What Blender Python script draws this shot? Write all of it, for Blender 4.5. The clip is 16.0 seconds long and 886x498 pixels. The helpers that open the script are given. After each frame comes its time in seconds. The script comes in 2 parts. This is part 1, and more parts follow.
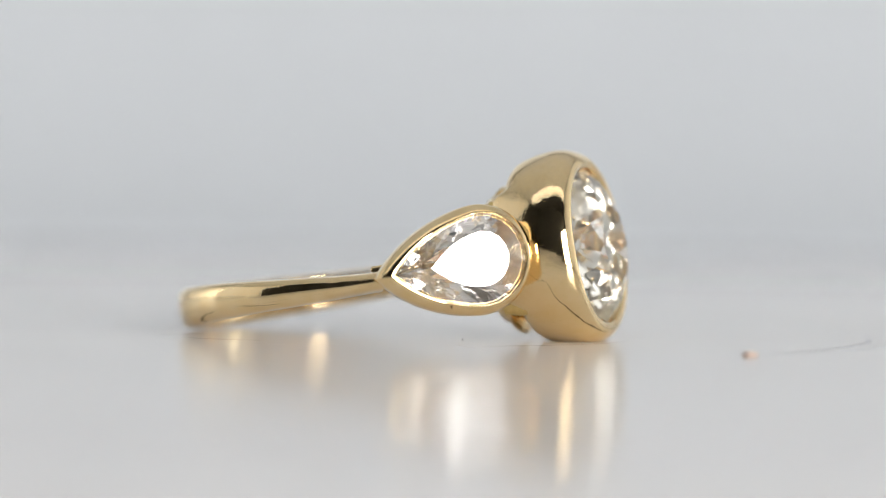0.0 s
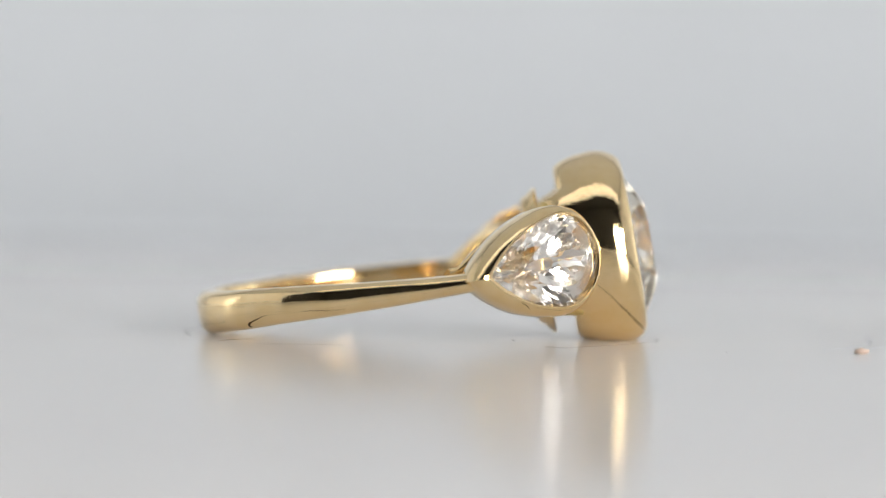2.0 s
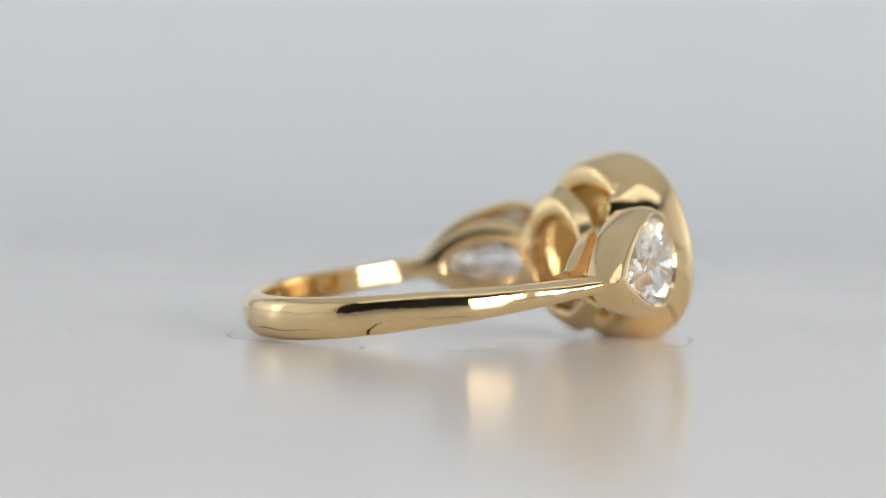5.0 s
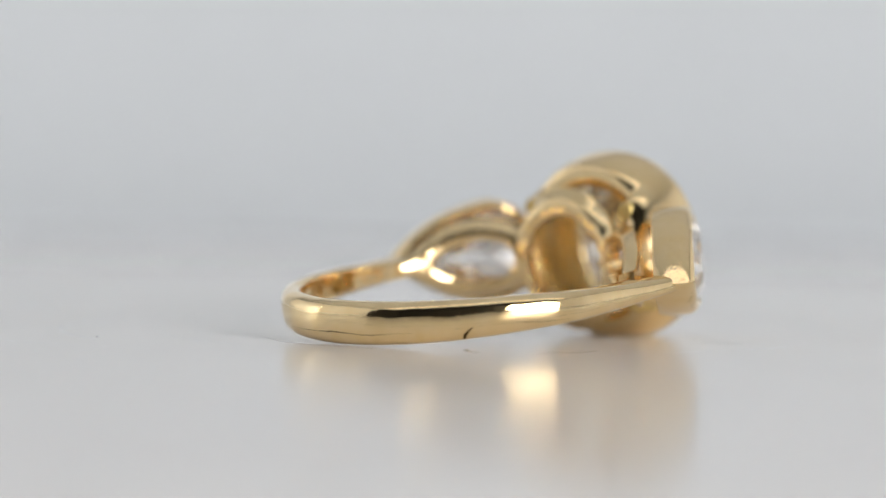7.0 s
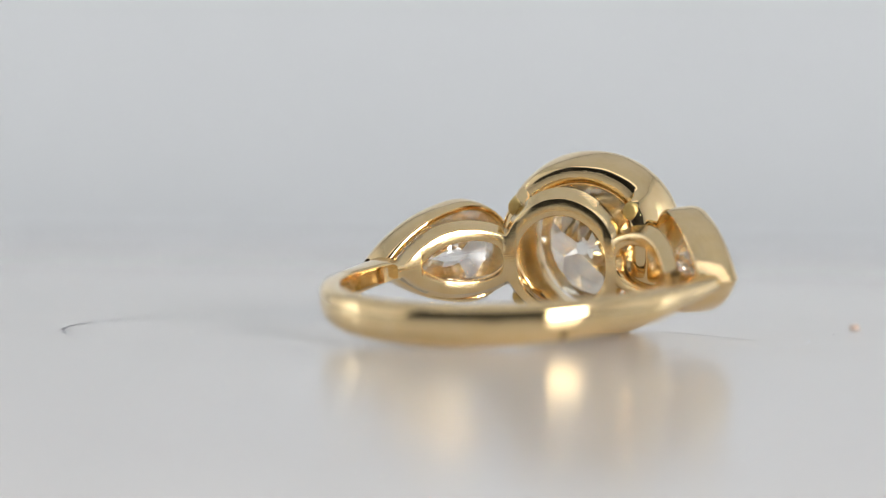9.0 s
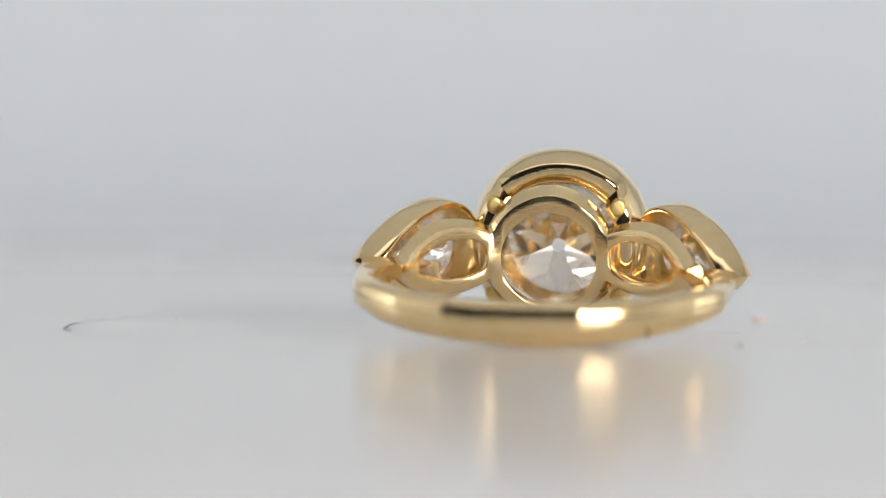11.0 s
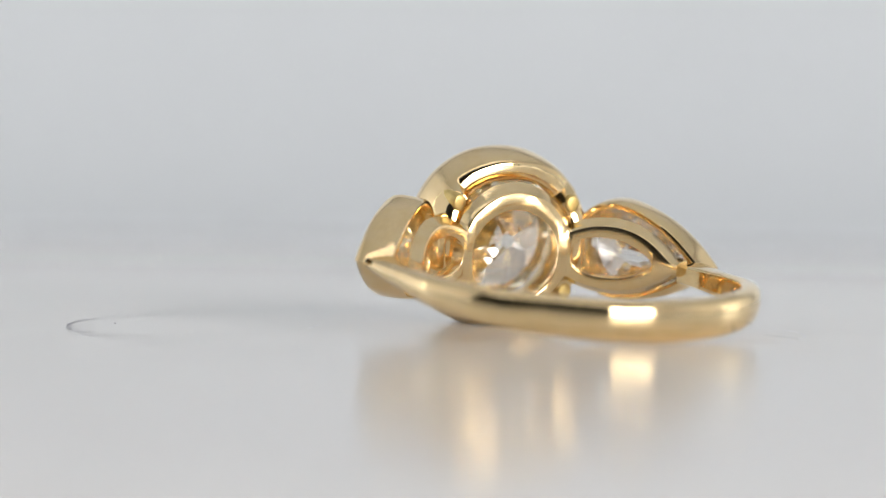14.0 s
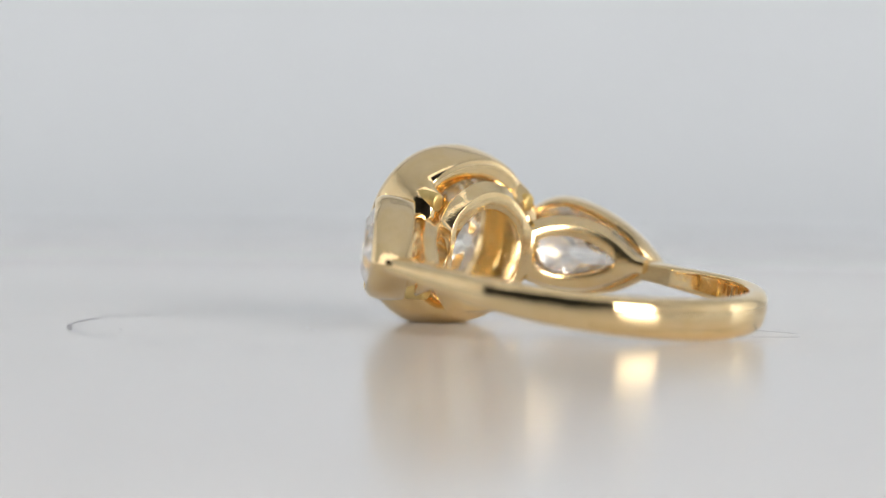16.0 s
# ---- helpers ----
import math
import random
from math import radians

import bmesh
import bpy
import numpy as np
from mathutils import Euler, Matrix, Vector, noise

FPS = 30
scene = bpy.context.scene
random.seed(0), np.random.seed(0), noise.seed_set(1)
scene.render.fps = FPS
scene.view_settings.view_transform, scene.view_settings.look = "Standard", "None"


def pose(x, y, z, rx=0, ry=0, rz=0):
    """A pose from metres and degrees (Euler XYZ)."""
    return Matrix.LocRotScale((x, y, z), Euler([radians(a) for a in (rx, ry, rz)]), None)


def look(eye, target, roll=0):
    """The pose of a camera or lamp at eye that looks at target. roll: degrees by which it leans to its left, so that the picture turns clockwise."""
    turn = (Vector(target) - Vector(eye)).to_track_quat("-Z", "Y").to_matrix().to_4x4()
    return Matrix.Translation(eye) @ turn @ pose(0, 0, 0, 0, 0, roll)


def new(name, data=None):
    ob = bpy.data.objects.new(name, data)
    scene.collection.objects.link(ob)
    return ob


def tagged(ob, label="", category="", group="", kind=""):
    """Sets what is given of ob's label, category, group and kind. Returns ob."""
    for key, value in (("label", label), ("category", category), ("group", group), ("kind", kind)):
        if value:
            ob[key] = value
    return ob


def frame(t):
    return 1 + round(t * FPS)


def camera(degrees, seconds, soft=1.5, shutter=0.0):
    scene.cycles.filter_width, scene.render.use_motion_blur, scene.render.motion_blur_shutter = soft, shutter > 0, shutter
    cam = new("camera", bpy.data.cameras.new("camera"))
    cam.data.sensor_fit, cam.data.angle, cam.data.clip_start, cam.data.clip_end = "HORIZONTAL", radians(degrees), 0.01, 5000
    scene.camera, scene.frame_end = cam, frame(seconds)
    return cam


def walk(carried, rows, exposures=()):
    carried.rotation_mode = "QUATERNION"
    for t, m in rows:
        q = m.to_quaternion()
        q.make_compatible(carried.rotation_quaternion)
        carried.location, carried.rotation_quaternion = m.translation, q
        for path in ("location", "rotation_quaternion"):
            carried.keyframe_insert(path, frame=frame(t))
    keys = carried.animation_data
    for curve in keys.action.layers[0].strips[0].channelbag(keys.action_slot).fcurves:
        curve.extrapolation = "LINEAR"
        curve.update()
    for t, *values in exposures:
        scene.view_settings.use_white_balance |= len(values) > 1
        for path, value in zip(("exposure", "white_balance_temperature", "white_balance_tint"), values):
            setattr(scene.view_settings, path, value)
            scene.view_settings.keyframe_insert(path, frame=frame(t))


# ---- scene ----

MM = 0.001

# ---- camera: a still macro camera just above the turntable ----
FOV = 12.22
DIST, ELEV, ROLL = 227.7, 1.52, 0.90
OFF_X, OFF_Y = 1.495, -4.59

cam = camera(FOV, 16.0, soft=1.0)
_e = radians(ELEV)
EYE = Vector((-OFF_X, -DIST * math.cos(_e) - OFF_Y * math.sin(_e), DIST * math.sin(_e) - OFF_Y * math.cos(_e))) * MM
CAM_POSE = look(EYE, EYE + Vector((0, math.cos(_e), -math.sin(_e))), ROLL)
walk(cam, [(0.0, CAM_POSE), (16.0, CAM_POSE)], [(0.0, 0.05), (3.0, 0.0), (9.0, -0.01), (12.0, 0.01), (16.0, 0.06)])
cam.data.dof.use_dof = True
cam.data.dof.aperture_fstop = 21.0

# the focus is pulled from the ring's near side to its gallery half way through
focus_point = new("focus_point")
focus_point.empty_display_size = 0.002
cam.data.dof.focus_object = focus_point
FOCUS = ((0.0, -11.5), (3.5, -11.8), (7.0, -12.0), (7.6, -11.5), (8.0, -8.5), (8.4, -3.0), (8.8, 0.6), (9.2, 1.6), (11.0, 2.4), (13.0, 3.0), (16.0, 2.6))

# turntable: angle in degrees at a time
TURN_0, TURN_RATE = -19.57, 9.43


def turn_at(t):
    return TURN_0 + TURN_RATE * t


# the disc's slight rise (mm) and lean (degrees) as it turns
WOBBLE = ((0.0, 0.0, 0.0), (3.5, 0.0, 0.1), (7.0, -0.03, 0.35), (9.0, -0.06, 0.3), (10.3, -0.02, 0.22), (11.5, 0.08, 0.18), (12.5, 0.14, 0.2), (14.5, 0.15, 0.32), (16.0, 0.13, 0.5))


def disc_pose(t):
    for (t0, z0, w0), (t1, z1, w1) in zip(WOBBLE, WOBBLE[1:]):
        if t <= t1:
            u = (t - t0) / (t1 - t0)
            u = u * u * (3 - 2 * u)
            return pose(0, 0, (z0 + (z1 - z0) * u) * MM, w0 + (w1 - w0) * u, 0, 0) @ pose(0, 0, 0, 0, 0, turn_at(t))
    return pose(0, 0, 0, 0, 0, turn_at(t))


# ring's rest on the turntable: place of the finger hole's centre, lean and roll
RING_REST = pose(-4.773 * MM, -4.319 * MM, 2.78 * MM) @ pose(0, 0, 0, 0, -9.74, 0) @ pose(0, 0, 0, 0.3, 0, 0)

# ---- world and lights ----
world = bpy.data.worlds.new("world")
scene.world = world
world.use_nodes = True
world.node_tree.nodes["Background"].inputs[0].default_value = (0.6, 0.75, 1.0, 1)
world.node_tree.nodes["Background"].inputs[1].default_value = 0.02


def area_light(name, eye, target, sx, sy, watts, colour):
    d = bpy.data.lights.new(name, "AREA")
    d.shape, d.size, d.size_y, d.energy, d.color = "RECTANGLE", sx, sy, watts, colour
    ob = new(name, d)
    ob.matrix_world = look(eye, target)
    return ob


area_light("key_light", (0.28, -0.408, 0.105), (0, 0, 0.0), 0.215, 0.19, 2.85, (1.0, 0.97, 0.93))
# unseen fill lamps added to balance the light on table and gold
area_light("roof_fill", (0.0, 0.30, 0.60), (0, 0.30, 0), 1.15, 1.04, 0.36, (0.98, 0.985, 1.0))
area_light("front_fill", (0.0, -0.24, 0.56), (0, 0.12, 0.0), 0.95, 0.16, 0.44, (0.98, 0.985, 1.0))
area_light("side_fill_left", (-0.59, 0.25, 0.27), (0, 0.25, 0.27), 1.0, 0.5, 0.20, (0.98, 0.985, 1.0))
area_light("side_fill_right", (0.59, 0.10, 0.27), (0, 0.10, 0.27), 1.26, 0.5, 0.26, (0.98, 0.985, 0.99))
# unseen lamps added at both sides to brighten the backdrop paper
area_light("backdrop_fill_left", (-0.5, 0.15, 0.15), (-0.3, 0.84, 0.03), 0.2, 0.24, 0.84, (0.97, 0.985, 1.0))
area_light("backdrop_fill_right", (0.5, 0.15, 0.15), (0.3, 0.84, 0.03), 0.2, 0.24, 0.84, (0.97, 0.985, 1.0))
scene.cycles.max_bounces, scene.cycles.glossy_bounces, scene.cycles.transmission_bounces = 24, 20, 24


# ---- materials ----
def material(name):
    m = bpy.data.materials.new(name)
    m.use_nodes = True
    return m, m.node_tree.nodes, m.node_tree.links, m.node_tree.nodes["Principled BSDF"]


def noise_node(n, l, scale, detail=3.0, rough=0.55, coord="Object", stretch=None):
    c = n.new("ShaderNodeTexCoord")
    t = n.new("ShaderNodeTexNoise")
    t.inputs["Scale"].default_value, t.inputs["Detail"].default_value, t.inputs["Roughness"].default_value = scale, detail, rough
    if stretch:
        mp = n.new("ShaderNodeMapping")
        mp.inputs["Scale"].default_value = stretch
        l.new(c.outputs[coord], mp.inputs[0])
        l.new(mp.outputs[0], t.inputs[0])
    else:
        l.new(c.outputs[coord], t.inputs[0])
    return t


def ramp(n, l, src, a, b, lo=0.3, hi=0.7):
    r = n.new("ShaderNodeValToRGB")
    r.color_ramp.elements[0].position, r.color_ramp.elements[1].position = lo, hi
    r.color_ramp.elements[0].color, r.color_ramp.elements[1].color = (*a, 1), (*b, 1)
    l.new(src, r.inputs[0])
    return r


def mix_bump(n, l, b, src, strength, dist):
    bp = n.new("ShaderNodeBump")
    bp.inputs["Strength"].default_value, bp.inputs["Distance"].default_value = strength, dist
    l.new(src, bp.inputs["Height"])
    l.new(bp.outputs[0], b.inputs["Normal"])
    return bp


def gold_material(name, base, dark, r0, r1, bump, line=0.12):
    m, n, l, b = material(name)
    b.inputs["Metallic"].default_value = 1.0
    t = noise_node(n, l, 900.0, 4.0)
    c = ramp(n, l, t.outputs[0], dark, base, 0.25, 0.6)
    l.new(c.outputs[0], b.inputs["Base Color"])
    t2 = noise_node(n, l, 4200.0, 3.0)
    mr = n.new("ShaderNodeMapRange")
    mr.inputs[1].default_value, mr.inputs[2].default_value = 0.35, 0.75
    mr.inputs[3].default_value, mr.inputs[4].default_value = r0, r1
    l.new(t2.outputs[0], mr.inputs[0])
    l.new(mr.outputs[0], b.inputs["Roughness"])
    t3 = noise_node(n, l, 1300.0, 4.0)
    fine = mix_bump(n, l, b, t3.outputs[0], bump, 0.00004)
    lines = noise_node(n, l, 1.0, 2.0, 0.6, "Object", (900.0, 2200.0, 14000.0))
    scratch = n.new("ShaderNodeBump")
    scratch.inputs["Strength"].default_value, scratch.inputs["Distance"].default_value = line, 0.00003
    l.new(lines.outputs[0], scratch.inputs["Height"])
    l.new(scratch.outputs[0], b.inputs["Normal"])
    l.new(fine.outputs[0], scratch.inputs["Normal"])
    t4 = noise_node(n, l, 330.0, 1.0)
    wide = n.new("ShaderNodeBump")
    wide.inputs["Strength"].default_value, wide.inputs["Distance"].default_value = 0.8, 0.00022
    l.new(t4.outputs[0], wide.inputs["Height"])
    l.new(wide.outputs[0], fine.inputs["Normal"])
    return m


GOLD = gold_material("polished_gold", (0.945, 0.735, 0.42), (0.91, 0.68, 0.35), 0.05, 0.11, 0.4, 0.05)
GOLD_RAW = gold_material("brushed_gold", (0.90, 0.70, 0.36), (0.80, 0.58, 0.23), 0.12, 0.26, 0.8, 0.6)
GOLD_SATIN = gold_material("satin_gold", (0.935, 0.735, 0.42), (0.9, 0.675, 0.35), 0.13, 0.24, 0.35, 0.25)
GOLD_MATTE = gold_material("matte_yellow_gold", (0.80, 0.62, 0.27), (0.62, 0.46, 0.17), 0.42, 0.6, 0.9, 0.3)
GOLD_DULL = gold_material("dull_gold", (0.66, 0.40, 0.14), (0.45, 0.24, 0.07), 0.25, 0.45, 0.8, 0.3)


def diamond_material(name, tint):
    m, n, l, b = material(name)
    n.remove(b)
    g = n.new("ShaderNodeBsdfGlass")
    g.inputs["Color"].default_value = (*tint, 1)
    g.inputs["Roughness"].default_value, g.inputs["IOR"].default_value = 0.0, 2.42
    l.new(g.outputs[0], n["Material Output"].inputs["Surface"])
    return m


DIAMOND_WARM = diamond_material("warm_diamond", (1.0, 0.992, 0.965))
DIAMOND = diamond_material("clear_diamond", (1.0, 0.995, 0.985))


def acrylic_material():
    m, n, l, b = material("white_acrylic")
    t = noise_node(n, l, 9.0, 3.0)
    c = ramp(n, l, t.outputs[0], (0.70, 0.687, 0.674), (0.715, 0.702, 0.689))
    l.new(c.outputs[0], b.inputs["Base Color"])
    t2 = noise_node(n, l, 60.0, 5.0)
    mr = n.new("ShaderNodeMapRange")
    mr.inputs[1].default_value, mr.inputs[2].default_value = 0.3, 0.75
    mr.inputs[3].default_value, mr.inputs[4].default_value = 0.146, 0.154
    l.new(t2.outputs[0], mr.inputs[0])
    l.new(mr.outputs[0], b.inputs["Roughness"])
    b.inputs["IOR"].default_value = 1.45
    b.inputs["Subsurface Weight"].default_value, b.inputs["Subsurface Scale"].default_value = 0.85, 0.005
    b.inputs["Subsurface Radius"].default_value = (1.0, 0.95, 0.9)
    b.inputs["Specular IOR Level"].default_value = 0.11
    return m


ACRYLIC = acrylic_material()


def plain_material(name, col, col2, rough, scale, bump=0.1):
    m, n, l, b = material(name)
    t = noise_node(n, l, scale, 4.0)
    c = ramp(n, l, t.outputs[0], col, col2)
    l.new(c.outputs[0], b.inputs["Base Color"])
    b.inputs["Roughness"].default_value = rough
    t2 = noise_node(n, l, scale * 12, 3.0)
    mix_bump(n, l, b, t2.outputs[0], bump, 0.0005)
    return m


PAPER = plain_material("backdrop_paper", (0.795, 0.815, 0.83), (0.815, 0.835, 0.85), 0.85, 6.0)
FABRIC = plain_material("bounce_fabric", (0.80, 0.80, 0.80), (0.84, 0.84, 0.84), 0.9, 20.0)
# grey enough to darken what the gold's upper faces reflect
GREY_BOUNCE = plain_material("grey_bounce_cloth", (0.44, 0.44, 0.45), (0.50, 0.50, 0.50), 0.9, 20.0)
DARK_WALL = plain_material("dark_wall_paint", (0.035, 0.035, 0.037), (0.05, 0.05, 0.05), 0.9, 3.0)
SCRATCH = plain_material("scratch_grey", (0.24, 0.24, 0.27), (0.45, 0.45, 0.47), 0.6, 900.0)
SCRATCH.node_tree.nodes["Principled BSDF"].inputs["Specular IOR Level"].default_value = 0.0
DARK_MARK = plain_material("dark_mark", (0.02, 0.014, 0.008), (0.07, 0.045, 0.02), 0.2, 2000.0, 0.02)
DARK_MARK.node_tree.nodes["Principled BSDF"].inputs["Specular IOR Level"].default_value = 0.11
DUST = plain_material("dust_pink", (0.54, 0.40, 0.32), (0.66, 0.52, 0.44), 0.9, 2500.0)


# ---- mesh helpers ----
def part(name, bm, mat, parent=None, label="", smooth=None, inside=None):
    me = bpy.data.meshes.new(name)
    bmesh.ops.recalc_face_normals(bm, faces=bm.faces)
    bm.to_mesh(me)
    bm.free()
    me.materials.append(mat)
    if inside:
        me.materials.append(inside)
    if smooth is not None:
        me.shade_smooth()
        me.set_sharp_from_angle(angle=radians(smooth))
    ob = new(name, me)
    if parent:
        ob.parent = parent
    if label:
        ob["label"] = label
    return ob


def lofted(rows, close_rows=True, close_cols=True, caps=False):
    """A bmesh from rows of points in millimetres, joined row to row."""
    bm = bmesh.new()
    vs = [[bm.verts.new(Vector(p) * MM) for p in r] for r in rows]
    nr, nc = len(vs), len(vs[0])
    for i in range(nr if close_rows else nr - 1):
        for j in range(nc if close_cols else nc - 1):
            a, b2 = vs[i], vs[(i + 1) % nr]
            bm.faces.new((a[j], a[(j + 1) % nc], b2[(j + 1) % nc], b2[j]))
    if caps:
        bm.faces.new(vs[0][::-1])
        bm.faces.new(vs[-1])
    return bm


def smoothstep(x, a, b):
    x = min(1.0, max(0.0, (x - a) / (b - a)))
    return x * x * (3 - 2 * x)


def pear_outline(tip, head, w, n=72, full=0.6, bend=98):
    """A drop in the plane: its point at (tip, 0), its round end reaching (head, 0), w its half width."""
    s = 1 if head > tip else -1
    cx = head - s * w
    pts = []
    side = n // 3
    a_end = radians(bend)
    ex, ey = cx + s * w * math.cos(a_end), w * math.sin(a_end)
    tx, ty = -s * math.sin(a_end), math.cos(a_end)
    reach = full * abs(ex - tip)
    mx, my = ex + tx * reach, ey + ty * reach
    for k in range(side):
        u = k / side
        pts.append(((1 - u) ** 2 * tip + 2 * u * (1 - u) * mx + u * u * ex, 2 * u * (1 - u) * my + u * u * ey))
    m = n - 2 * side + 1
    for k in range(m):
        a = a_end * (1 - 2 * k / (m - 1))
        pts.append((cx + s * w * math.cos(a), w * math.sin(a)))
    for k in range(side - 1, 0, -1):
        pts.append((pts[k][0], -pts[k][1]))
    return pts


def brilliant(place, table=0.5, crown=0.27, pavilion=0.84, culet=0.05, girdle=0.03, folds=8, fine=False):
    """An old-cut brilliant on a unit girdle; place(x, y, z) maps it to millimetres."""
    pts = []
    up = girdle / 2
    step = math.pi / folds
    for k in range(folds):
        a = k * 2 * step
        pts.append((table * math.cos(a), table * math.sin(a), up + crown))
        b2 = a + step
        rs = 0.5 * (1 + table) * 0.97
        pts.append((rs * math.cos(b2), rs * math.sin(b2), up + crown * (1 - rs * math.cos(step)) / (1 - table)))
        if fine:
            pts.append((0.84 * math.cos(a), 0.84 * math.sin(a), up + crown * 0.44))
            for j, rf in enumerate((0.9, 0.8, 0.69, 0.58, 0.46, 0.35, 0.23, 0.13)):
                af = (a, b2)[j % 2]
                pts.append((rf * math.cos(af), rf * math.sin(af), -up - pavilion * (1 - rf ** 1.22)))
        else:
            rp = 0.45
            pts.append((rp * math.cos(b2), rp * math.sin(b2), -up - pavilion * (1 - rp * math.cos(step))))
        pts.append((culet * math.cos(a), culet * math.sin(a), -up - pavilion * (1 - culet)))
    for k in range(2 * folds):
        a = k * step
        for z in (up, -up):
            pts.append((math.cos(a), math.sin(a), z))
    bm = bmesh.new()
    for p in pts:
        bm.verts.new(Vector(place(*p)) * MM)
    bmesh.ops.convex_hull(bm, input=bm.verts)
    bmesh.ops.dissolve_limit(bm, angle_limit=radians(0.6), verts=bm.verts, edges=bm.edges)
    return bm


# ---- setting ----
def sweep():
    """Paper that lies on the desk and curves up behind the turntable."""
    prof = [(-0.70, 0.0)]
    y0, rad = 0.62, 0.22
    prof += [(-0.5, 0.0), (0.0, 0.0), (0.3, 0.0), (y0, 0.0)]
    for k in range(1, 17):
        a = k / 16 * math.pi / 2
        prof.append((y0 + rad * math.sin(a), rad - rad * math.cos(a)))
    prof += [(y0 + rad, 0.45), (y0 + rad, 0.63)]
    bm = bmesh.new()
    top = -0.012
    rows = []
    for x in (-0.6, -0.3, 0, 0.3, 0.6):
        rows.append([bm.verts.new((x, y, z + top)) for y, z in prof])
    for i in range(4):
        for j in range(len(prof) - 1):
            bm.faces.new((rows[i][j], rows[i + 1][j], rows[i + 1][j + 1], rows[i][j + 1]))
    ob = part("backdrop", bm, PAPER, None, "", 40)
    md = ob.modifiers.new("thickness", "SOLIDIFY")
    md.thickness, md.offset = 0.002, -1
    return tagged(ob, "pale grey seamless paper sweep behind the turntable", "backdrop", kind="structure")


def box(name, lo, hi, mat, label, cat, kind="structure"):
    bm = bmesh.new()
    bmesh.ops.create_cube(bm, size=1.0)
    for v in bm.verts:
        v.co = Vector([lo[i] + (v.co[i] + 0.5) * (hi[i] - lo[i]) for i in range(3)])
    ob = part(name, bm, mat)
    return tagged(ob, label, cat, kind=kind)


sweep()
# unseen side walls and roof, added to bounce light and fill reflections
box("bounce_wall_1", (-0.63, -0.30, -0.012), (-0.61, 0.86, 0.62), FABRIC, "unseen white fabric side wall added to bounce light", "wall")
box("bounce_wall_2", (0.61, -0.55, -0.012), (0.63, 0.86, 0.62), FABRIC, "unseen white fabric side wall added to bounce light", "wall")
box("ceiling", (-0.63, -0.30, 0.625), (0.63, 0.86, 0.645), GREY_BOUNCE, "unseen grey fabric roof added to tone down reflections in the gold", "ceiling")
box("desk_top", (-0.70, -0.76, -0.055), (0.70, 0.93, -0.0145), DARK_WALL, "dark desk top under the paper sweep", "desk")
# unseen black sheets added round the set, mirrored as dark patches in gold
box("flag_south", (-0.66, -0.74, -0.0145), (0.66, -0.72, 0.66), DARK_WALL, "unseen black sheet added behind the camera for dark reflections", "curtain")
box("flag_west", (-0.66, -0.72, -0.0145), (-0.64, 0.90, 0.66), DARK_WALL, "unseen black side sheet added to close off the set", "wall")
box("flag_east", (0.64, -0.72, -0.0145), (0.66, 0.90, 0.66), DARK_WALL, "unseen black side sheet added to close off the set", "wall")
box("flag_north", (-0.66, 0.90, -0.0145), (0.66, 0.92, 0.66), DARK_WALL, "unseen black sheet added behind the paper sweep", "wall")
box("flag_roof", (-0.66, -0.74, 0.66), (0.66, 0.92, 0.68), DARK_WALL, "unseen black roof sheet added over the set", "ceiling")


# ---- turntable ----
def arc_strip(radius, a0, a1, width, cx=0.0, cy=0.0, wob=0.0, n=40):
    """A thin raised line on the turntable's face, tapered at both ends."""
    bm = bmesh.new()
    rows = []
    for k in range(n + 1):
        u = k / n
        a = radians(a0 + (a1 - a0) * u)
        w = width * (0.25 + 0.75 * math.sin(math.pi * min(1.0, max(0.0, u)))) * (0.7 + 0.5 * noise.noise((k * 0.35, radius, 0)))
        r = radius + wob * math.sin(3.1 * u + radius)
        row = []
        for rr, z in ((r - w, 0.001), (r - w * 0.5, 0.004), (r + w * 0.5, 0.004), (r + w, 0.001)):
            row.append(bm.verts.new(Vector((cx + rr * math.cos(a), cy + rr * math.sin(a), z)) * MM))
        rows.append(row)
    for i in range(n):
        for j in range(3):
            bm.faces.new((rows[i][j], rows[i][j + 1], rows[i + 1][j + 1], rows[i + 1][j]))
    return bm


def line_strip(points, width, n=14):
    """A thin raised line on the turntable's face along a smooth path."""
    pts = [Vector((x, y, 0)) for x, y in points]
    pts = [pts[0] * 2 - pts[1]] + pts + [pts[-1] * 2 - pts[-2]]
    path = []
    for p0, p1, p2, p3 in zip(pts, pts[1:], pts[2:], pts[3:]):
        for k in range(n):
            u = k / n
            path.append(0.5 * (2 * p1 + (p2 - p0) * u + (2 * p0 - 5 * p1 + 4 * p2 - p3) * u * u + (3 * p1 - p0 - 3 * p2 + p3) * u ** 3))
    bm = bmesh.new()
    rows = []
    for k in range(1, len(path) - 1):
        way = (path[k + 1] - path[k - 1]).normalized()
        out = Vector((-way.y, way.x, 0))
        w = width * (0.3 + 0.7 * math.sin(math.pi * k / len(path))) * (0.75 + 0.6 * noise.noise((k * 0.4, points[0][0], 0)))
        rows.append([bm.verts.new((path[k] + out * (w * f) + Vector((0, 0, z))) * MM) for f, z in ((-1, 0.001), (-0.5, 0.004), (0.5, 0.004), (1, 0.001))])
    for i in range(len(rows) - 1):
        for j in range(3):
            bm.faces.new((rows[i][j], rows[i][j + 1], rows[i + 1][j + 1], rows[i + 1][j]))
    return bm


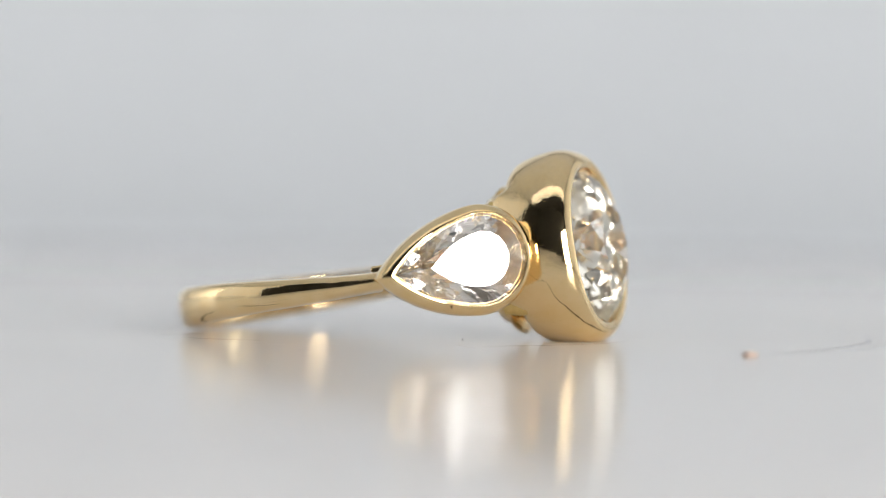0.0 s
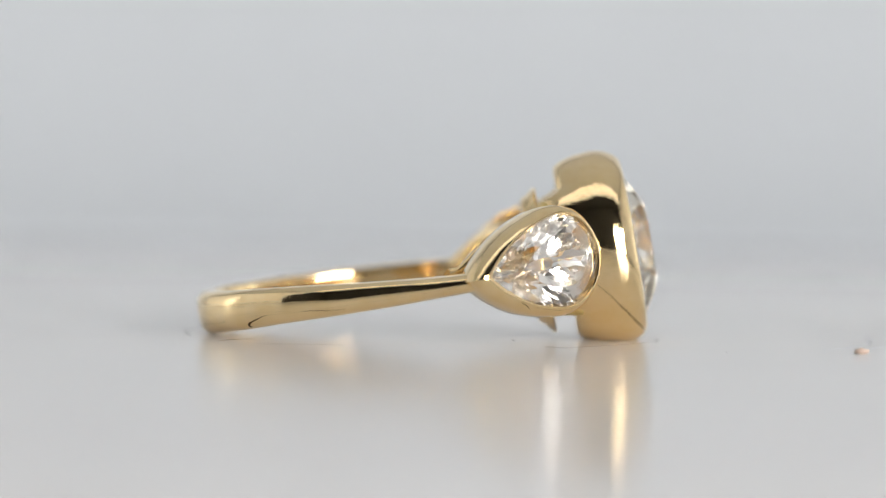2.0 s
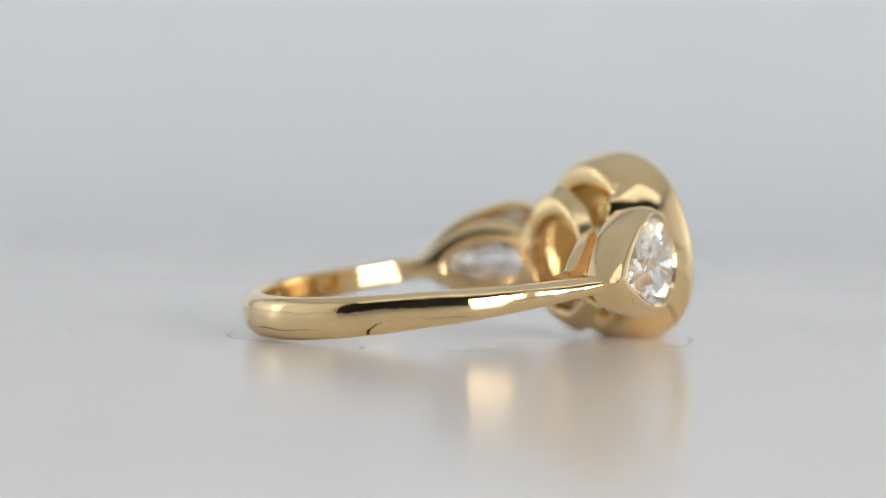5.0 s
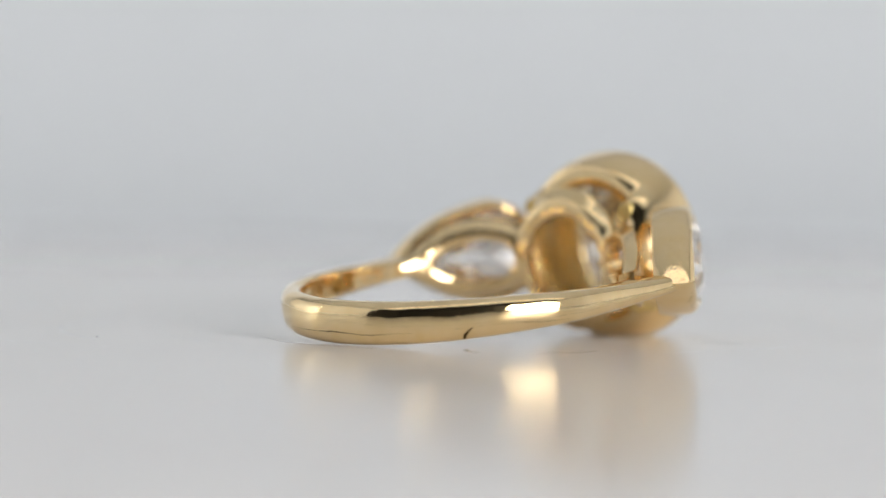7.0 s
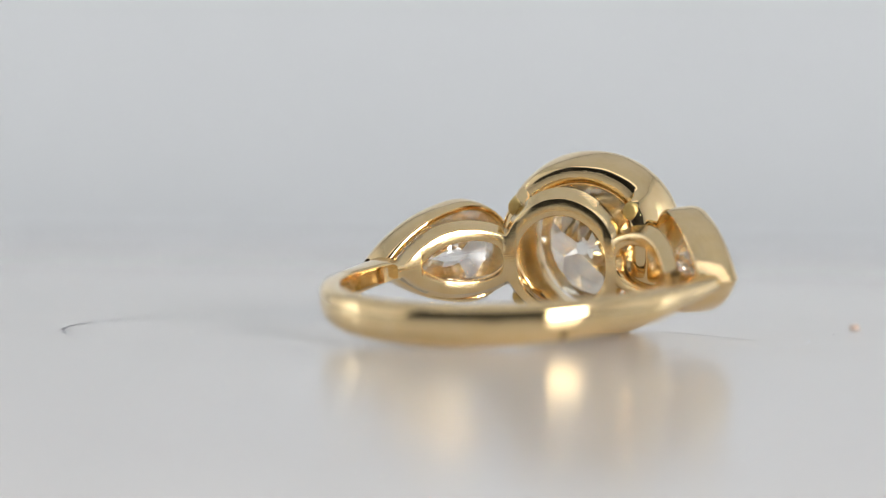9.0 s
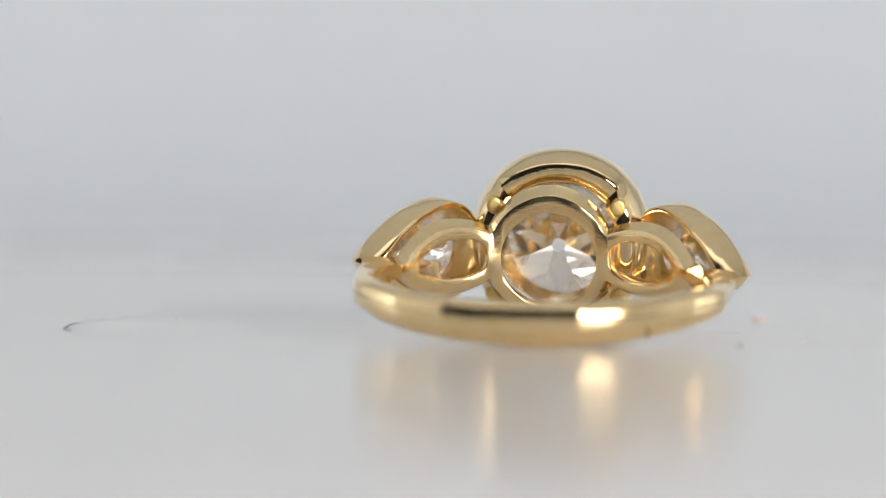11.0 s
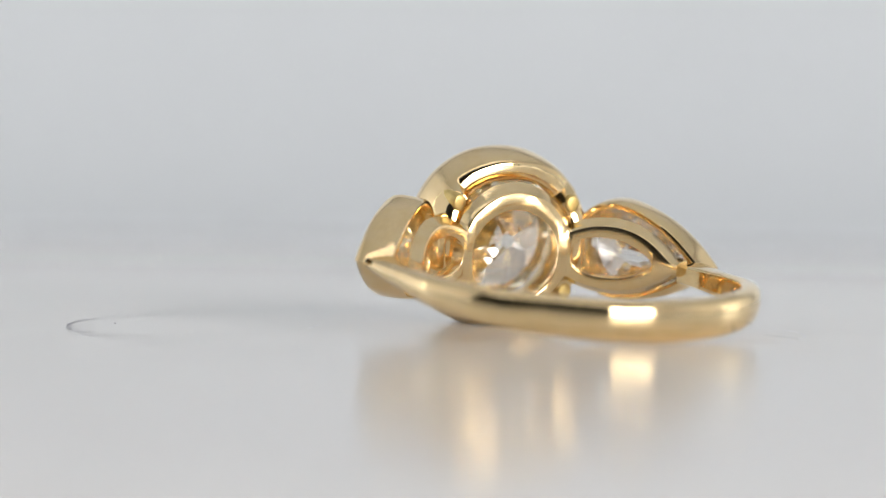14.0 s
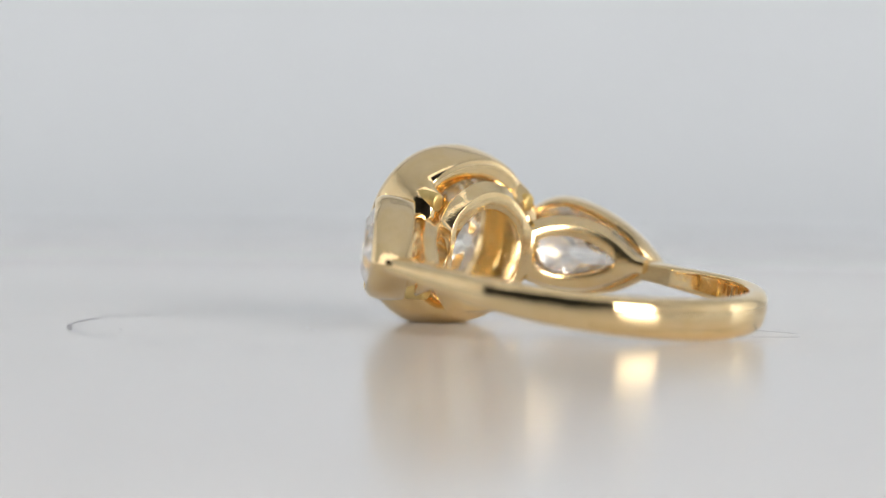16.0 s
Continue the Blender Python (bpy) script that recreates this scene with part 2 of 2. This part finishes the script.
def build_turntable():
    base = tagged(new("turntable"), "glossy white acrylic turntable disc with fine scratches", "turntable")
    prof = [(0.0, 0.0), (40, 0.0), (90, 0.0), (147.5, 0.0), (149.2, -0.3), (150, -1.2), (150, -4.2), (149, -5), (0.0, -5)]
    rows = [[(r * math.cos(a), r * math.sin(a), z) for r, z in prof[1:-1]] for a in [k * math.pi / 64 for k in range(128)]]
    bm = lofted(rows, True, False)
    bm.verts.ensure_lookup_table()
    nc = len(prof) - 2
    bm.faces.new([bm.verts[i * nc] for i in range(128)])
    bm.faces.new([bm.verts[i * nc + nc - 1] for i in range(127, -1, -1)])
    part("disc", bm, ACRYLIC, base, "", 35)
    rows = [[(r * math.cos(a), r * math.sin(a), z) for r, z in ((55, -5.0), (60, -5.4), (60, -12.0))] for a in [k * math.pi / 32 for k in range(64)]]
    part("foot", lofted(rows, True, False), DARK_WALL, base, "dark round foot under the disc", 35)
    return base


turntable = build_turntable()


# ---- the ring ----
def shank_mesh():
    inner = 8.85
    half = [(0.0, 0.0), (0.0, 0.5), (0.0, 0.78), (0.05, 0.9), (0.16, 0.98), (0.32, 1.0), (0.55, 0.97), (0.74, 0.88), (0.87, 0.74), (0.94, 0.56), (0.975, 0.35), (0.995, 0.15)]
    prof = half + [(1.0, 0.0)] + [(u, -c) for u, c in half[:0:-1]]
    rows = []
    n = 120
    for k in range(n + 1):
        ang = 63.5 + (360 - 127) * k / n
        psi = ang if ang <= 180 else 360 - ang
        if psi < 100:
            ro = (10.0 + 0.48 * (100 - psi) / 36) / math.sin(radians(psi))
        else:
            ro = 10.0 + 0.154 * smoothstep(-psi, -120, -100)
        w = 0.55 + 0.60 * math.sin(math.pi / 2 * max(0.0, psi - 68) / 112)
        dip = 0.28 * smoothstep(-psi, -130, -66) if ang > 180 else 0.0
        a = radians(ang)
        rows.append([((inner + u * (ro - inner)) * math.cos(a), (inner + u * (ro - inner)) * math.sin(a), c * w - 0.04 - dip) for u, c in prof])
    return lofted(rows, False, True, True)


def cushion(a, power):
    """How far a softly squared outline lies outside the circle in the direction a."""
    return (abs(math.cos(a)) ** power + abs(math.sin(a)) ** power) ** (-1 / power)


def bezel_lean(x, y, z):
    """The centre setting sits a touch askew: its back higher, the top of its front set back."""
    front = smoothstep(x, 11.0, 13.4)
    return x + front * (0.1 - 0.014 * (z + 4.5)), y - 0.17, z + 0.06 + 0.055 * (13.2 - x)


def bezel_mesh():
    wall = [(10.08, 4.0), (10.09, 4.4), (10.16, 4.57), (10.4, 4.74), (10.7, 4.88), (11.3, 5.06), (11.9, 5.16)]
    lip = [(12.35 + 1.43 * math.sin(radians(e)), 4.3 + 0.9 * math.cos(radians(e))) for e in (-6, 4, 14, 24, 34, 44, 54, 64, 74, 84)]
    inner = [(13.74, 4.22), (13.66, 4.12), (13.4, 4.1), (12.9, 4.08), (12.0, 3.85), (11.6, 3.8), (11.56, 3.7), (11.15, 3.68), (11.11, 3.6), (10.7, 3.6), (10.66, 3.54),
             (10.2, 3.52), (10.12, 3.6), (10.08, 3.74)]
    prof = wall + lip + inner
    raw = len(wall) + len(lip) + 2
    rows = []
    for k in range(144):
        a = k / 144 * 2 * math.pi
        side = smoothstep(abs(math.cos(a)), 0.71, 0.77)
        reach = 0.92 + 0.35 * smoothstep(abs(math.cos(a)), 0.87, 1.0)

        def back(x, r):
            k = side * max(0.0, min(1.0, (11.2 - x) / 1.2))
            return x - reach * k, r - 0.22 * k
        rows.append([bezel_lean(x, 1.01 * r * (0.97 + 0.03 * smoothstep(-x, -12.5, -10.2)) * cushion(a, 2.14) * math.cos(a), 1.01 * r * cushion(a, 2.14) * math.sin(a))
                     for x, r in (back(*e) for e in prof)])
    bm = lofted(rows)
    for k, f in enumerate(bm.faces):
        if raw <= k % len(prof) <= raw + 9:
            f.material_index = 1
    return bm


def side_frame(side):
    """Point (p, q, d) of a side setting: along it from its tip, across it, and outwards."""
    n2 = Vector((math.cos(radians(51)), side * math.sin(radians(51)), 0))
    t2 = Vector((math.sin(radians(51)), -side * math.cos(radians(51)), 0))
    tip = Vector((4.85, side * 10.45, 0.0))
    tip += n2 * ((12.22 if side < 0 else 11.98) - tip.dot(n2))

    def at(p, q, d):
        return tip + t2 * p + n2 * d + Vector((0, 0, q + (0.1 if side > 0 else 0.03 + 0.045 * (p - 5.0))))
    return at


def side_bezel_mesh(side):
    at = side_frame(side)
    prof = [(-2.2, 0.28, 8.25, 2.72), (-2.1, 0.13, 8.34, 2.8), (-1.4, -0.1, 8.43, 2.88), (-0.75, -0.22, 8.47, 2.9), (-0.38, -0.15, 8.43, 2.84),
            (-0.14, 0.1, 8.28, 2.68), (-0.02, 0.4, 8.14, 2.53), (0.0, 0.58, 8.06, 2.46), (-0.05, 0.72, 8.0, 2.4), (-0.4, 0.78, 7.96, 2.36),
            (-1.0, 0.82, 7.93, 2.34), (-2.1, 0.74, 7.98, 2.42), (-2.2, 0.62, 8.06, 2.54)]
    rows = [[at(p, q, d) for p, q in pear_outline(tip, head, w)] for d, tip, head, w in prof]
    bm = lofted(rows)
    bm.faces.ensure_lookup_table()
    for k in range(9 * 72, 12 * 72):
        bm.faces[k].material_index = 1
    return bm


def pear_stone_mesh(side):
    at = side_frame(side)
    tip, head, w = 0.72, 7.99, 2.38
    out = pear_outline(tip, head, w, 240)
    cx = head - w
    angs = [(math.atan2(q, p - cx), math.hypot(p - cx, q)) for p, q in out]

    def place(x, y, z):
        r, a = math.hypot(x, y), math.atan2(y, x)
        rr = min(angs, key=lambda e: abs(math.atan2(math.sin(e[0] - a), math.cos(e[0] - a))))[1]
        if z < 0:
            # the long end is as steep as the flanks and runs into a keel
            z = -min(-z * (rr / w) ** 0.85, 0.83 - 0.04 * z)
        return at(cx + r * rr * math.cos(a) - 0.35 * (1 - r), r * rr * math.sin(a), -0.22 + z * 2.27)
    return brilliant(place, 0.6, 0.24, 0.86, 0.03, 0.03, 16, True)


def gallery_mesh(r0=8.45, r1=9.3, bev=0.12):
    """The pierced plate bent round the finger hole: a round opening and a drop-shaped one at each side."""
    def outer(x):
        ring_h = math.sqrt(max(0.0, 3.68 ** 2 - x * x))
        if x < 6.0:
            eye_h = 2.08 * math.sqrt(max(0.0, 1 - ((x - 6.0) / 3.7) ** 2))
        else:
            eye_h = 2.08 * max(0.0, 1 - ((x - 6.0) / 4.5) ** 2)
        k = 9.0
        return max(0.54, math.log(math.exp(k * ring_h) + math.exp(k * eye_h)) / k)

    def hole(x):
        if x <= 2.88:
            return 2.6 * math.sqrt(max(0.0, 1 - (x / 2.88) ** 2))
        if 3.62 <= x <= 8.7:
            return 1.1 * max(0.0, 1 - ((5.7 - x) / 2.08) ** 2.5) ** 0.45 if x < 5.7 else 1.1 * max(0.0, 1 - ((x - 5.7) / 3.0) ** 2) ** 0.85
        return 0.0

    xs = []
    for a, b2, m in ((0.0, 2.88, 22), (2.88, 3.62, 8), (3.62, 5.7, 18), (5.7, 8.7, 16), (8.7, 10.5, 8)):
        xs += [a + (b2 - a) * 0.5 * (1 - math.cos(math.pi * k / m)) for k in range(m)]
    xs.append(10.5)
    cols = [(-x, outer(x), hole(x)) for x in xs[:0:-1]] + [(x, outer(x), hole(x)) for x in xs]
    bm = bmesh.new()
    for up in (1, -1):
        rows = []
        for x, ho, hi in cols:
            g = min(bev, hi * 0.6)
            o = min(0.3, 0.45 * (ho - hi))
            arch = smoothstep(ho, 2.3, 3.6)
            flare = 0.1 * smoothstep(ho, 0.9, 2.0) + (0.12 if up > 0 else 0.28) * arch
            prof = [(hi, r0 + g), (hi + g * 0.3, r0 + g * 0.3), (hi + g, r0), (ho - o * 1.1, r0), (ho - o * 0.8, r0 + 0.07), (ho - o * 0.6, r0 + 0.26),
                    (ho + flare, r1 - 0.12), (ho + flare - 0.1, r1), (hi + g, r1), (hi, r1 - g)]
            a = (x + 0.27) / 9.0
            low = -0.2 * (1 - smoothstep(abs(x), 2.9, 3.7))
            row = [((r - 0.28 * arch), up * c + (low if k < 3 or k > 7 else 0.0)) for k, (c, r) in enumerate(prof)]
            rows.append([bm.verts.new(Vector((r * math.cos(a), r * math.sin(a), c)) * MM) for r, c in row])
        for i in range(len(rows) - 1):
            for j in range(10):
                bm.faces.new((rows[i][j], rows[i][(j + 1) % 10], rows[i + 1][(j + 1) % 10], rows[i + 1][j]))
        bm.faces.new(rows[0])
        bm.faces.new(rows[-1][::-1])
    bmesh.ops.remove_doubles(bm, verts=bm.verts, dist=1e-6)
    return bm


def post_mesh(side, up):
    """A short peg between the gallery and the bezel, cut flat at its free end."""
    prof = ((9.14, 0.02), (9.145, 0.26), (9.16, 0.36), (9.2, 0.42), (9.28, 0.45), (9.6, 0.47), (10.0, 0.5), (10.5, 0.52))
    rows = []
    for k in range(28):
        a = 2 * math.pi * k / 28
        row = []
        for x, r in prof:
            row.append((x - 0.12 * r * math.cos(a), side * (3.42 + 0.1 * (x - 8.9)) - 0.08 + 0.95 * r * math.cos(a), up * (2.5 + 0.1 * (x - 8.9)) + 0.06 + 1.12 * r * math.sin(a)))
        rows.append(row)
    bm = lofted(rows, True, False)
    bm.verts.ensure_lookup_table()
    bm.faces.new([bm.verts[k * len(prof)] for k in range(28)])
    return bm


def hallmark_mesh(bars):
    """Shallow worn punch marks inside the band, as small bars."""
    bm = bmesh.new()
    for ang, c0, c1, wd in bars:
        vs = []
        for a in (ang - wd, ang + wd):
            for c in (c0, c1):
                for r in (8.86, 8.83):
                    vs.append(bm.verts.new(Vector((r * math.cos(radians(a)), r * math.sin(radians(a)), c)) * MM))
        for q in ((1, 3, 7, 5), (0, 1, 5, 4), (2, 3, 7, 6), (0, 1, 3, 2), (4, 5, 7, 6)):
            bm.faces.new([vs[k] for k in q])
    return bm


def dark_spot_mesh(at, way, size):
    """A small dark spot with soft edges, lying on the metal at a point in millimetres."""
    bm = bmesh.new()
    bmesh.ops.create_icosphere(bm, subdivisions=2, radius=1.0)
    turn = Vector(way).to_track_quat("X", "Z").to_matrix()
    for v in bm.verts:
        k = 1 + 0.35 * noise.noise(v.co * 1.4)
        v.co = (Vector(at) + turn @ Vector((v.co.x * size * k * (0.7 + 0.3 * v.co.x), v.co.y * size * 0.45, v.co.z * size * 0.42 * k))) * MM
    return bm


def build_ring():
    ring = tagged(new("diamond_ring"), "yellow gold three-stone diamond ring lying on a white turntable", "ring")
    part("shank", shank_mesh(), GOLD, ring, "polished tapering gold band", 50)
    bezel = part("centre_bezel", bezel_mesh(), GOLD, ring, "round polished gold bezel", 50, GOLD_RAW)
    part("round_diamond", brilliant(lambda x, y, z: bezel_lean(13.5 + 4.12 * z, 0.965 * 4.14 * x, 4.14 * y), 0.52, 0.27, 0.87, 0.1), DIAMOND_WARM, bezel,
         "large round old-cut diamond with a faint warm tint")
    part("gallery", gallery_mesh(), GOLD_SATIN, ring, "pierced gold gallery with a round and two drop-shaped openings", 62)
    for side in (-1, 1):
        sb = part("side_bezel", side_bezel_mesh(side), GOLD, ring, "pear-shaped polished gold bezel", 50, GOLD_RAW)
        part("pear_diamond", pear_stone_mesh(side), DIAMOND, sb, "clear pear-cut diamond")
        if side > 0:
            # a small dark spot set on the bezel's tip
            part("dark_spot", dark_spot_mesh((4.66, 10.44, 0.25), (-0.3, 0.85, -0.3), 0.26), DARK_MARK, sb, "small dark spot at the tip", 60)
        for up in (-1, 1):
            part("post", post_mesh(side, up), GOLD_MATTE, ring, "short matte gold post behind the bezel", 45)
    part("hallmark", hallmark_mesh([(-118, -0.4, 0.3, 0.8), (-114.5, -0.35, 0.35, 1.0), (-111, -0.3, 0.3, 0.7), (-107.5, -0.35, 0.25, 1.1), (-104, -0.25, 0.3, 0.6)]),
         GOLD_DULL, ring, "row of worn punch marks inside the band")
    part("hallmark", hallmark_mesh([(108, -0.3, 0.3, 1.2), (114, -0.35, 0.25, 0.9)]), GOLD_DULL, ring, "worn punch marks inside the band")
    return ring


ring = build_ring()


# ---- marks on the turntable ----
def table_mark(name, bm, mat, parent, label=""):
    return part(name, bm, mat, parent, label, 40)


def dust_speck(x, y, size, seed, mat=None, label="tiny pinkish speck of dust on the turntable"):
    bm = bmesh.new()
    bmesh.ops.create_icosphere(bm, subdivisions=2, radius=size * MM)
    for v in bm.verts:
        k = 1 + 0.5 * noise.noise(v.co / (size * MM) * 1.3 + Vector((seed, 0, 0)))
        v.co = Vector((v.co.x * k * 1.4, v.co.y * k, v.co.z * k * 0.6))
    ob = part("dust_speck", bm, mat or DUST, None, "", 60)
    tagged(ob, label, "dust", group="dust on the turntable")
    return ob, pose(x * MM, y * MM, size * 0.4 * MM)


for rad, a0, a1, w, wob in ((22.4, -35, 165, 0.17, 0.5), (18.3, -140, -55, 0.07, 0.4), (10.3, -16, 12, 0.08, 0.1), (9.0, 38, 75, 0.07, 0.3),
                            (23.6, -42, 32, 0.07, 0.3), (26.5, 150, 200, 0.06, 1.5), (17.9, 140, 235, 0.06, 1.2)):
    table_mark("scratch", arc_strip(rad, a0, a1, w, 0, 0, wob, max(24, int(abs(a1 - a0)))), SCRATCH, turntable, "fine grey curved scratch")

for path, w in ((((-12.9, -12.9), (-12.2, -11.4), (-11.2, -10.3)), 0.17), (((5.3, -14.2), (7.4, -11.2), (9.1, -8.6), (10.1, -5.9), (10.1, -2.9)), 0.09),
                (((-12.6, 3.4), (-14.8, -0.6), (-15.3, -3.6), (-14.5, -9.7)), 0.075), (((-10.9, -14.9), (-8.4, -15.2), (-6.0, -15.0)), 0.12),
                (((4.0, -13.3), (4.8, -14.2), (5.7, -14.9)), 0.08)):
    table_mark("scratch", line_strip(path, w), DARK_MARK, turntable, "short dark scratch close to the ring")

SPECKS = [dust_speck(20.2, -15.4, 0.28, 1.0)]
for k, (px, py, sz) in enumerate(((2.4, -7.9, 0.05), (-20.4, 7.7, 0.06), (8.3, 17.7, 0.05), (13.3, -16.5, 0.04))):
    SPECKS.append(dust_speck(px, py, sz, 2.0 + k, SCRATCH, "minute dark grey speck of dust on the turntable"))


# ---- what moves ----
def motions():
    rows = [k * 0.5 for k in range(33)]
    walk(turntable, [(t, disc_pose(t)) for t in rows])
    walk(ring, [(t, disc_pose(t) @ RING_REST) for t in rows])
    walk(focus_point, [(t, pose(0, y * MM, 4 * MM)) for t, y in FOCUS])
    for ob, m in SPECKS:
        walk(ob, [(t, disc_pose(t) @ m) for t in rows])


motions()
